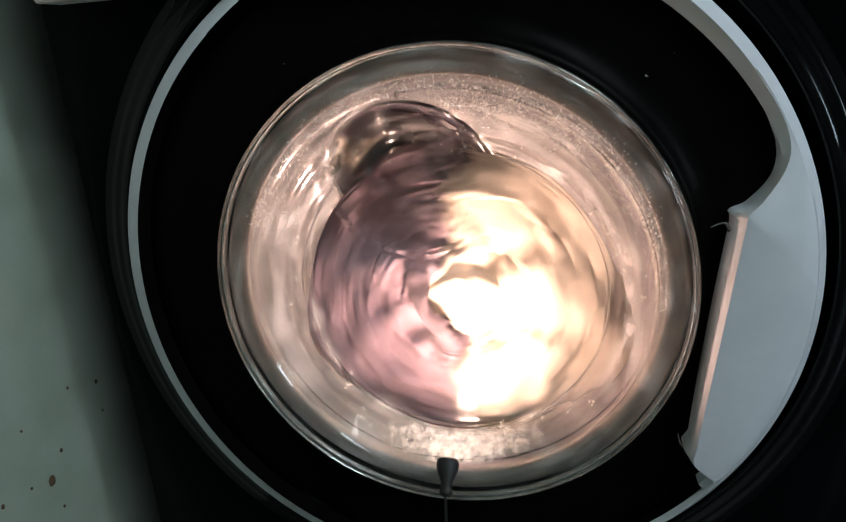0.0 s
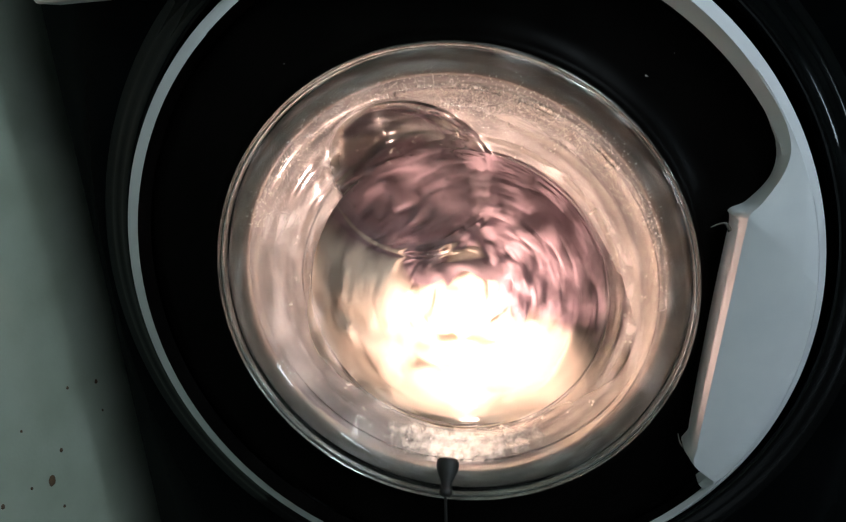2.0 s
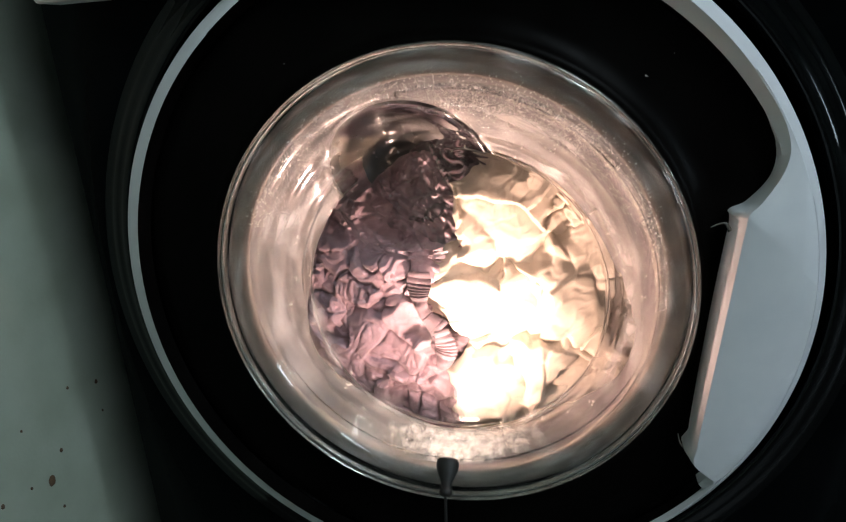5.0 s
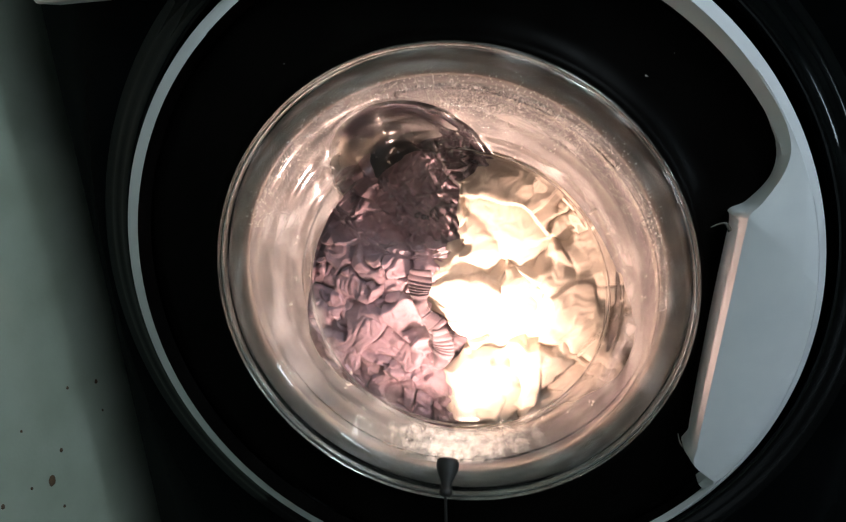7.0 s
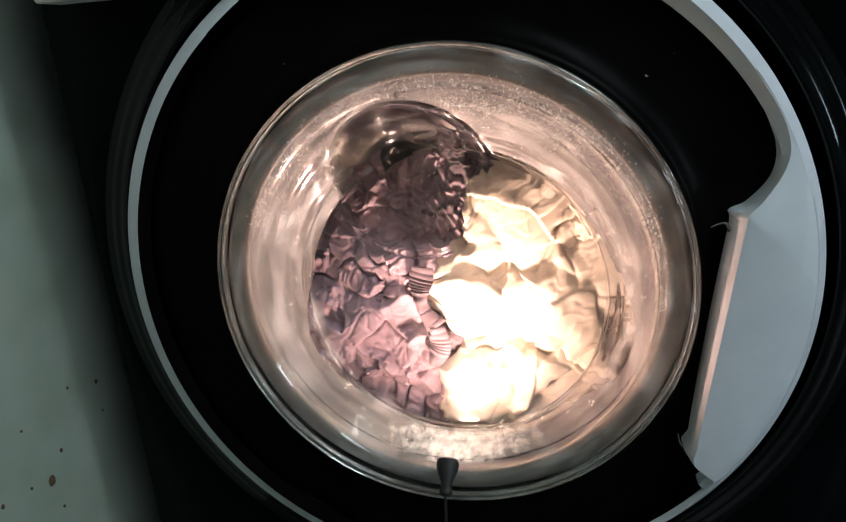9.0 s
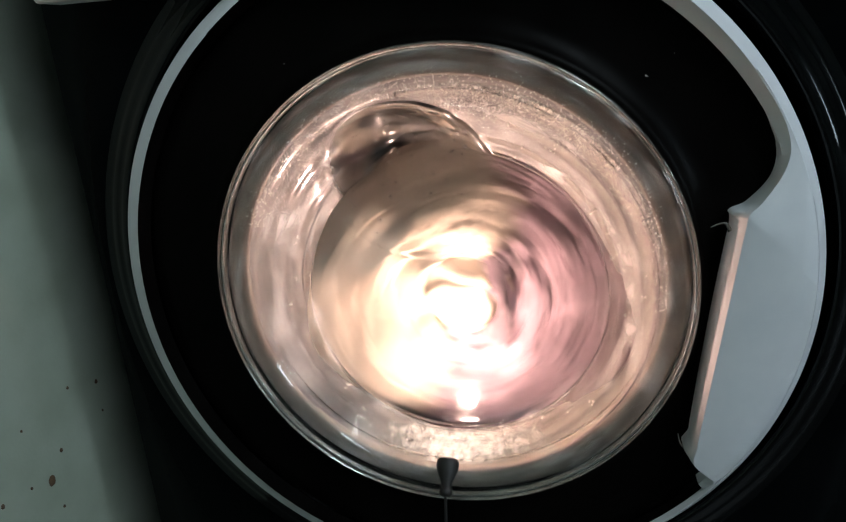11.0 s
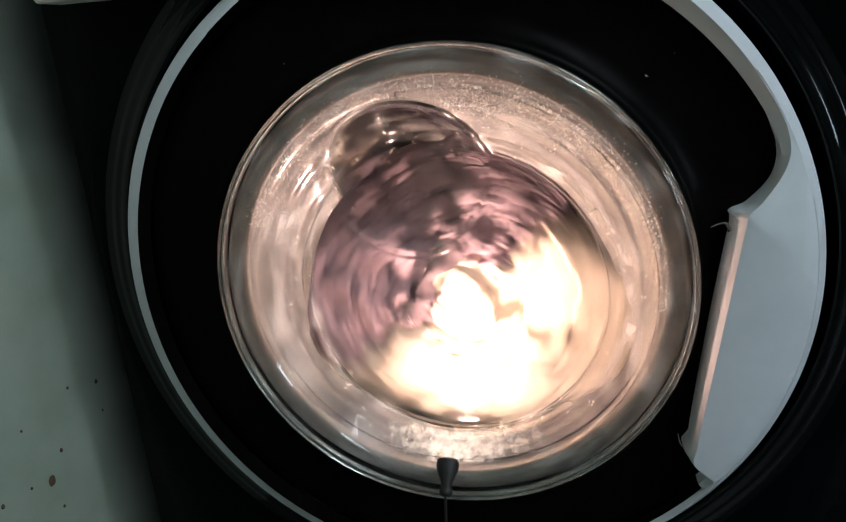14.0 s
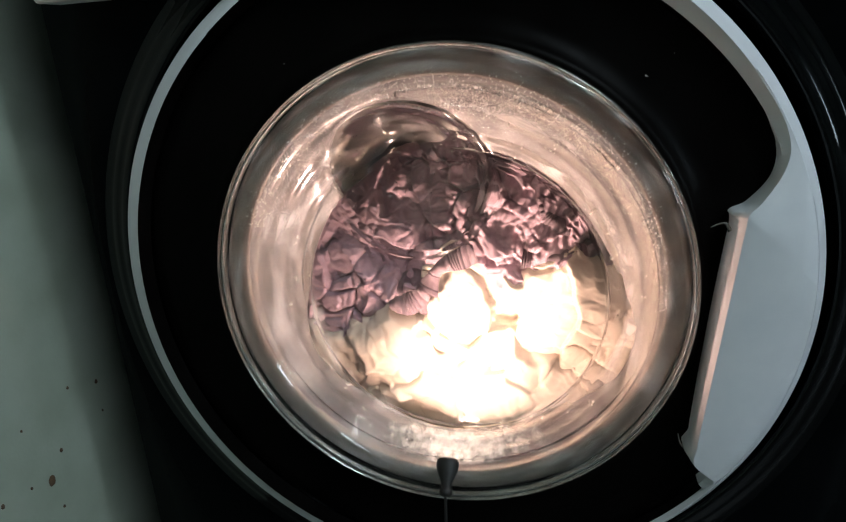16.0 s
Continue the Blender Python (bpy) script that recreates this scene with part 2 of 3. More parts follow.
def front_panel():
    n, verts, faces = 192, [], []
    rings = [(0.225, FY + 0.03), (0.243, FY + 0.03), (0.247, FY + 0.026), (0.250, FY + 0.012), (0.2520, FY - 0.002), (0.2540, FY - 0.0045), (0.2565, FY - 0.0046), (0.2600, FY - 0.0031), (0.2630, FY - 0.0016), (0.2650, FY - 0.0016), (0.2665, FY - 0.0015), (0.2695, FY - 0.0003), (0.2720, FY + 0.0009), (0.2765, FY)]
    k = len(rings) + 2
    for i in range(n):
        a = 2 * math.pi * i / n
        c, s = math.cos(a), math.sin(a)
        for r, y in rings:
            verts.append((r * c, y, r * s))
        hz0, hz1 = MB + 0.02, MT - 0.02
        t = min((MX - 0.006) / abs(c) if abs(c) > 1e-6 else 9, (hz1 / s) if s > 1e-6 else (hz0 / s if s < -1e-6 else 9))
        t = max(t, 0.2785)
        x, z = t * c, t * s
        x, z = max(-MX + .006, min(MX - .006, x)), z
        verts.append((x, FY, z))
        verts.append((x * 1.012, FY + 0.014, z * 1.012))
    for i in range(n):
        j = (i + 1) % n
        for s in range(k - 1):
            faces.append((i * k + s, i * k + s + 1, j * k + s + 1, j * k + s))
    return verts, faces


panel = mesh("front_panel", *front_panel(), M_BLACK, washer, "glossy black front panel with round recess")
panel.data.materials.append(M_BEZEL)
for f in panel.data.polygons:
    if 0.249 < math.hypot(f.center.x, f.center.z) < 0.276:
        f.material_index = 1


def cabinet():
    bm = box(-MX, MX, FY + 0.008, MD, MB + 0.02, MT, 0.012, 4)
    bmesh.ops.delete(bm, geom=[f for f in bm.faces if f.normal.y < -0.9 and f.calc_area() > 0.1], context="FACES")
    return bm


part("cabinet", cabinet(), M_BLACK, washer, "black painted cabinet", True)
part("control_fascia", box(-0.272, 0.272, -0.002, FY + 0.012, 0.209, MT - 0.01, 0.003), M_WHITE, washer, "white control fascia above the door", True)
for fx in (-0.24, 0.24):
    for fy in (0.07, 0.5):
        me = mesh("foot", *lathe([(0.0, 0.0), (0.022, 0.0), (0.022, 0.012), (0.012, 0.014), (0.012, 0.032), (0.0, 0.032)], 20), M_LAMP, washer)
        me.rotation_euler = (radians(90), 0, 0)
        me.location = (fx, fy, -0.46)

# door
door_body = mesh("door", *lathe([(0.1640, 0.012), (0.1645, 0.0040), (0.1690, 0.0042), (0.1715, 0.0070), (0.176, 0.0120), (0.185, 0.0145), (0.205, 0.015), (0.220, 0.0145), (0.2290, 0.0138), (0.238, 0.02), (0.236, 0.035), (0.17, 0.045)], 192), M_DOOR, washer, "black dished door surround")


def door_ring():
    n, verts, faces = 192, [], []
    for i in range(n):
        a = 2 * math.pi * i / n
        w = 0.0066 + 0.0086 * max(0.0, math.cos(a - radians(58))) ** 2
        turn = math.degrees(math.atan2(math.sin(a), math.cos(a)))
        if turn > -60:
            w = 0.0066 + (w - 0.0066) * min(1.0, max(0.0, (turn - 15) / 9))
        f = max(0.2338, 0.2411 - w + 0.0006)
        e = 0.0054 * max(0.0, math.cos(a - radians(203))) ** 0.6 + 0.0012 * max(0.0, math.cos(a - radians(300))) ** 2
        k = min(1.0, 1.5 * max(0.0, math.cos(a - radians(205))))

        def tilt(r, y):
            return r, y + k * (0.0006 + 0.46 * (r - 0.2338) - y)

        prof = [(0.2411 - w - 0.002, 0.0135), (0.2411 - w, 0.0062), (f, 0.0006), tilt(f + 0.0004, 0.0), tilt(0.2358 + 0.8 * e, 0.0012), tilt(0.2392 + e, 0.0055), tilt(0.2424 + e, 0.0100), (0.2426 + e, 0.018)]
        verts += [(r * math.cos(a), y, r * math.sin(a)) for r, y in prof]
    for i in range(n):
        j = (i + 1) % n
        for q in range(7):
            faces.append((i * 8 + q, i * 8 + q + 1, j * 8 + q + 1, j * 8 + q))
    return verts, faces


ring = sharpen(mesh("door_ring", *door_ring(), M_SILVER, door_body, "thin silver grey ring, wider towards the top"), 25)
ring.data.materials.append(M_DOOR)                 # shade put in the colour: inner flank towards the hinge is set black
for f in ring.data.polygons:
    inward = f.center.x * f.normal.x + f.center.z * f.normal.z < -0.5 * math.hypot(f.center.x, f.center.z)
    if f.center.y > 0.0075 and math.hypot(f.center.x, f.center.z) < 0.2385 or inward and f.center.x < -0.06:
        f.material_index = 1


def chain(points, per=8):
    out = []
    for i in range(len(points) - 1):
        p0, p1, p2, p3 = (Vector(points[max(0, min(len(points) - 1, i + o))]) for o in (-1, 0, 1, 2))
        for s in range(per):
            t = s / per
            out.append(0.5 * (2 * p1 + (p2 - p0) * t + (2 * p0 - 5 * p1 + 4 * p2 - p3) * t * t + (3 * p1 - p0 - 3 * p2 + p3) * t ** 3))
    return out + [Vector(points[-1])]


def handle():
    front = chain([(.1889, .0003, .1372), (.2001, -.0003, .1203), (.2078, -.0003, .1059), (.2116, -.0010, .0900), (.2078, -.0040, .0759), (.1971, -.0090, .0613), (.1892, -.0120, .0540), (.1875, -.0120, .0436), (.1805, -.0120, -.0127), (.1704, -.0120, -.0914), (.1685, -.0120, -.1081), (.1670, -.0110, -.1220), (.1778, -.0070, -.1351), (.1816, -.0040, -.1392), (.1817, -.0020, -.1450), (.1775, .0004, -.1520)])
    back = chain([(.1840, .1337), (.1950, .1171), (.2019, .1029), (.2088, .0850), (.2065, .0670), (.1930, .0520), (.1815, .0476), (.1836, .0369), (.1745, -.0272), (.1682, -.1066), (.1676, -.1165), (.1618, -.1235), (.1716, -.1379), (.1790, -.1440), (.1780, -.1480), (.1735, -.1520)])
    front, rise = [Vector((p[0], p[2])) for p in front], [p[1] for p in front]
    n, verts, faces = len(front), [], []
    a0, a1 = math.atan2(front[0][1], front[0][0]), math.atan2(front[-1][1], front[-1][0])
    for i in range(n):
        f, b = front[i], back[i]
        a = a0 + (a1 - a0) * i / (n - 1)
        ox, oz = math.cos(a), math.sin(a)
        sink = 0.0035 * (1 - min(1.0, (n - 1 - i) / 9))
        ease = min(1.0, i / 26)
        b = Vector((0.0825 + (b[0] - 0.0825) * (1 - 0.02 * ease), 0.169 + (b[1] - 0.169) * (1 - 0.02 * ease)))
        b = b.lerp(f, 0.38 * ease)
        d = (f - b).normalized() if (f - b).length > 1e-6 else Vector((0, 0))
        verts += [(b[0], 0.0140, b[1]), (b[0], 0.0064 - 0.0034 * ease, b[1]), (f[0] - d[0] * .0010, rise[i] + 0.0016, f[1] - d[1] * .0010), (f[0] + d[0] * .0006, rise[i] + sink, f[1] + d[1] * .0006)]
        for q in (0.25, 0.5, 0.75):
            e = Vector((0.2350 * ox, 0.2350 * oz))
            m = f.lerp(e, q)
            verts.append((m[0], (rise[i] + 0.0003) * (1 - q ** 2) - 0.0003 + sink, m[1]))
        verts += [(0.2350 * ox, -0.0003 + sink, 0.2350 * oz), (0.2357 * ox, 0.0010 + sink, 0.2357 * oz), (0.2357 * ox, 0.012, 0.2357 * oz)]
    k = 10
    for i in range(n - 1):
        for s in range(k - 1):
            faces.append((i * k + s, (i + 1) * k + s, (i + 1) * k + s + 1, i * k + s + 1))
    return verts, faces


sharpen(mesh("door_handle", *handle(), M_SILVER, door_body, "crescent silver grey pull handle"), 38)


def handle_clip(points, r):
    """A thin tapered hook."""
    pts, verts, faces = chain(points, 6), [], []
    for i, p in enumerate(pts):
        w = r * (1 - 0.75 * i / (len(pts) - 1))
        q = (pts[min(i + 1, len(pts) - 1)] - pts[max(i - 1, 0)]).normalized()
        side = Vector((-q[1], q[0]))
        for k in range(6):
            a = k * math.pi / 3
            verts.append((p[0] + side[0] * w * math.cos(a), 0.0045 + w * math.sin(a), p[1] + side[1] * w * math.cos(a)))
    for i in range(len(pts) - 1):
        for k in range(6):
            faces.append((i * 6 + k, i * 6 + (k + 1) % 6, (i + 1) * 6 + (k + 1) % 6, (i + 1) * 6 + k))
    return mesh("handle_clip", verts, faces, M_RIM, door_body, "thin bright clip at the handle's end")


handle_clip([(.1830, .0400), (.1800, .0450), (.1755, .0445), (.1715, .0425)], 0.0014)
handle_clip([(.1680, -.1200), (.1630, -.1190), (.1600, -.1150), (.1585, -.1080)], 0.0014)

# glass bowl: from the flange down a slanted wall to an end that lies lower, with a round pocket at the top
PX, PZ, PR, PD = -0.029, 0.072, 0.0572, 0.058
RIM_X, RIM_Z = -0.0009, -0.0013


def pocket(x, z):
    d = np.hypot(x - PX, z - PZ) / PR
    return PD * (1 - np.clip(d, 0, 2.2) ** 3.8)


def bowl_point(a, s):
    """s: 0 at the wall's top, 1 at its foot, 2 at the middle of the end."""
    w = np.clip(s, 0, 1)
    cx, cz, r = -0.0015 * w, -0.004 - 0.019 * w, 0.1437 - 0.0297 * w
    e = np.clip(s - 1, 0, 1)
    r = r * (1 - e)
    y = 0.045 * (w ** 0.85) + 0.009 * (1 - (1 - e) ** 2)
    x, z = cx + r * np.cos(a), cz + r * np.sin(a)
    y = y - 0.0005 * np.exp(-((s - 0.34) / 0.06) ** 2) - 0.0005 * np.exp(-((s - 0.66) / 0.06) ** 2)
    y = y - 0.0022 * np.exp(-((np.hypot(x - PX, z - PZ) / PR - 1.02) / 0.07) ** 2)
    y = y - 0.0022 * np.exp(-((s - 1.0) / 0.045) ** 2)
    deep = pocket(x, z)
    return x, 0.5 * (y + deep + np.sqrt((y - deep) ** 2 + 0.007 ** 2)), z


def glass_bowl():
    n, verts, faces = 448, [], []
    ss = np.concatenate([np.linspace(0, 1, 100), 1 + np.linspace(0, 1, 84)[1:-1]])
    flange = [(0.1637, 0.003), (0.1644, -0.002), (0.1639, -0.0055), (0.1620, -0.0072), (0.1600, -0.0068), (0.1585, -0.0056), (0.1560, -0.0054), (0.150, -0.005), (0.1475, -0.0045), (0.1455, -0.0025)]
    k = len(flange) + len(ss)
    for i in range(n):
        a = 2 * math.pi * i / n
        for r, y in flange:
            f = (0.1641 - r) / 0.0204
            verts.append((r * math.cos(a) + RIM_X * (1 - f), y, r * math.sin(a) + RIM_Z + (-0.004 - RIM_Z) * f))
        x, y, z = bowl_point(a, ss)
        verts += list(zip(x, y, z))
    for i in range(n):
        j = (i + 1) % n
        for s in range(k - 1):
            faces.append((i * k + s, i * k + s + 1, j * k + s + 1, j * k + s))
        faces.append((i * k + k - 1, len(verts), j * k + k - 1))
    x, y, z = bowl_point(0.0, np.array([2.0]))
    verts.append((x[0], y[0], z[0]))
    return verts, faces


bowl = mesh("glass_bowl", *glass_bowl(), M_GLASS, door_body, "thick clear glass bowl with a rounded pocket")
bowl.visible_shadow = False
sol = bowl.modifiers.new("thickness", "SOLIDIFY")
sol.thickness, sol.offset = 0.0035, -1
mesh("rim_trim", *lathe([(0.1645, 0.006), (0.1646, -0.0035), (0.1653, -0.0050), (0.1662, -0.0042), (0.1665, 0.006)], 192, cx=RIM_X, cz=RIM_Z), M_RIM, door_body, "thin bright rim round the glass")
mesh("inner_frame", *lathe([(0.1636, 0.006), (0.160, 0.0025), (0.152, 0.0015), (0.1490, 0.002), (0.1470, 0.0035), (0.150, 0.02), (0.17, 0.05)], 160, cx=RIM_X, cz=RIM_Z), M_BAND, door_body, "grey inner door frame")


# rubber seal, close behind the wall of the bowl
def seal():
    n, m, verts, faces = 224, 60, [], []
    for i in range(n):
        a = 2 * math.pi * i / n
        s = np.linspace(0, 1, 240)
        x, y, z = bowl_point(a, s)
        inside = np.hypot(x - PX, z - PZ) < PR * 1.0
        end = s[np.argmax(inside)] if inside.any() else 1.0
        gape = max(math.exp(-(((math.degrees(a) + 202) % 360 - 180) / 27) ** 2), 0.55 * math.exp(-((math.degrees(a) - 205) / 24) ** 2))
        end = min(end, 1 - 0.72 * gape)
        q = np.linspace(0, end, m)
        w = np.clip(q, 0, 1)
        cx, cz, r = -0.0015 * w, -0.004 - 0.019 * w, 0.1455 - 0.0285 * w
        ridge = 0.0004 * np.sin(w * 26 + 2 * math.sin(a * 2)) + 0.0010 * np.exp(-((w - 0.45) / 0.05) ** 2) + 0.0015 * np.exp(-((w - 0.8) / 0.03) ** 2)
        wob = 0.0012 * pn(np.cos(a) * 4 + q * 0, w * 5 + np.sin(a) * 4 + 20, 5)
        y = 0.0085 + 0.045 * (w ** 0.85) - ridge + wob
        verts.append((0.1500 * math.cos(a), 0.0050, 0.1500 * math.sin(a) - 0.003))
        verts += list(zip(cx + r * np.cos(a), y, cz + r * np.sin(a)))
        tip = verts[-1]
        verts.append((tip[0] * 1.02, tip[1] + 0.006, tip[2] * 1.02))
        verts.append((tip[0] * 1.10, tip[1] + 0.012, tip[2] * 1.10))
    k = m + 3
    for i in range(n):
        j = (i + 1) % n
        for s in range(k - 1):
            faces.append((i * k + s, i * k + s + 1, j * k + s + 1, j * k + s))
    return verts, faces


mesh("door_seal", *seal(), M_RUBBER, washer, "wet grey rubber door seal")
mesh("tub_front", *lathe([(0.146, 0.012), (0.19, 0.03), (0.225, 0.052), (0.252, 0.06), (0.252, 0.47), (0.0, 0.48)], 96), M_FRAME, washer, "dark tub behind the seal")

# ---- drum ----
drum = thing("drum", "dull stainless steel drum behind the glass", "washer drum", (AX, 0.0, AZ))
mesh("drum_shell", *lathe([(0.175, 0.075), (0.180, 0.068), (0.20, 0.070), (0.222, 0.082), (0.222, 0.42)], 96), M_STEEL, drum)
mesh("drum_back", *lathe([(0.222, 0.42), (0.15, 0.415), (0.12, 0.40), (0.0, 0.395)], 96), M_STEEL, drum)
for i in range(3):
    bm = box(-0.022, 0.022, 0.12, 0.40, 0.160, 0.225, 0.012, 3)
    bmesh.ops.rotate(bm, verts=bm.verts, matrix=Matrix.Rotation(i * 2 * math.pi / 3, 3, "Y"))
    part("lifter", bm, M_STEEL, drum, "", True)

# ---- laundry, laid as it rests in the first pause ----
GARMENTS = [
    # x, z, reach forward, material, label, ribs
    (-0.030, 0.082, 0.006, M_MAUVE, "mauve cotton garment with gathered ribs, wet", 1),
    (-0.080, 0.040, 0.001, M_MAUVE, "mauve cotton garment in crumpled folds", 0),
    (-0.073, -0.030, 0.001, M_MAUVE, "mauve cotton garment crumpled against the glass", 0),
    (0.024, 0.122, -0.006, M_PLUM, "dark plum garment tucked at the edge", 0),
    (-0.052, -0.092, 0.000, M_MAUVE, "mauve cotton garment bunched in soft folds", 0),
    (0.058, 0.078, 0.002, M_CREAM, "cream cotton sheet in broad smooth folds", 0),
    (0.100, -0.005, 0.001, M_CREAM, "cream cotton sheet folded over", 0),
    (0.018, -0.010, -0.011, M_CREAM, "cream cotton cloth twisted in the middle", 0),
    (0.068, -0.085, 0.001, M_CREAM, "cream cotton cloth in small creases", 0),
    (0.008, -0.095, -0.007, M_CREAM, "cream cotton cloth pressed flat with creases", 0),
    (-0.020, -0.030, -0.013, M_PLUM, "dark plum garment with gathered trim", 1),
]


def smooth(h):
    p = np.pad(h, 1, mode="edge")
    return (4 * h + p[:-2, 1:-1] + p[2:, 1:-1] + p[1:-1, :-2] + p[1:-1, 2:]) / 8


def overlapping(x, z, rng, count, long, wide, lift, dome, ribbed):
    """Height of many soft flaps of cloth, each with its own lean, that lie over one another."""
    top = np.zeros(x.shape)
    for k in range(count):
        qx, qz = (rng.rand(2) - 0.5) * 2 * 0.17
        a, b = long * (0.65 + 0.7 * rng.rand()), wide * (0.65 + 0.7 * rng.rand())
        turn = rng.rand() * math.pi
        c, sn = math.cos(turn), math.sin(turn)
        lean, raised, bent = (rng.rand(2) - 0.5) * 2 * 0.22, lift * rng.rand(), (rng.rand() - 0.5) * 16
        near = (np.abs(x - qx) < 1.5 * a) & (np.abs(z - qz) < 1.5 * a)
        if not near.any():
            continue
        u, v = (x[near] - qx) * c + (z[near] - qz) * sn, -(x[near] - qx) * sn + (z[near] - qz) * c
        v = v + bent * u * u
        d = np.abs(u / a) ** 3 + np.abs(v / b) ** 2.4
        h = raised + lean[0] * u + lean[1] * v + dome * np.clip(1 - d, 0, 1) ** 0.32
        h = h - 0.0011 * np.abs(np.sin(v * 2 * math.pi / (2.2 * b) + 6 * rng.rand())) ** 6
        if rng.rand() < ribbed:
            h = h + 0.0011 * np.sin(u * 2 * math.pi / 0.0056) * np.clip((1 - d) * 3, 0, 1)
        top[near] = np.where(d < 1, np.maximum(top[near], h), top[near])
    return top


def facets(x, z, rng, broad, few):
    """Flat puckers of cloth with their own lean, and the narrow clefts between them."""
    count = few if broad else 105
    px, pz = (rng.rand(count) - 0.5) * 0.34, (rng.rand(count) - 0.5) * 0.34
    turn, wide = rng.rand() * math.pi + rng.randn(count) * 0.7, 0.55 + 0.4 * rng.rand(count)
    cs, sn = np.cos(turn), np.sin(turn)
    first, second, which = np.full(x.shape, 9.0), np.full(x.shape, 9.0), np.zeros(x.shape, int)
    for k in range(count):
        u, v = x - px[k], z - pz[k]
        d = np.hypot(u * wide[k] * cs[k] + v * wide[k] * sn[k], (v * cs[k] - u * sn[k]) / wide[k])
        second = np.where(d < first, first, np.minimum(second, d))
        which = np.where(d < first, k, which)
        first = np.minimum(first, d)
    gap = second - first
    lift, lx, lz = rng.rand(count), rng.randn(count) * (0.10 if broad else 0.2), rng.randn(count) * (0.10 if broad else 0.2)
    high = (0.0035 if broad else 0.0050) * lift[which] + lx[which] * (x - px[which]) + lz[which] * (z - pz[which])
    deep = (np.clip(rng.rand(count) * 1.6 - 0.4, 0, 1) * (0.65 if broad else 1.0))[which]
    deep = deep * np.clip(pn(x * 38, z * 38, 300) * 2.2 + 0.55, 0, 1)
    cleft = np.exp(-(gap / (0.0010 if broad else 0.0019)) ** 2) * deep
    return np.clip(high, -0.004, 0.009) + 0.0011 * np.sqrt(np.clip(gap / 0.006, 0, 1)), (0.0056 if broad else 0.0135) * cleft


BULGE, LEAN = 1.0, 6.5                 # the load bellies out to the glass and leans back at its top


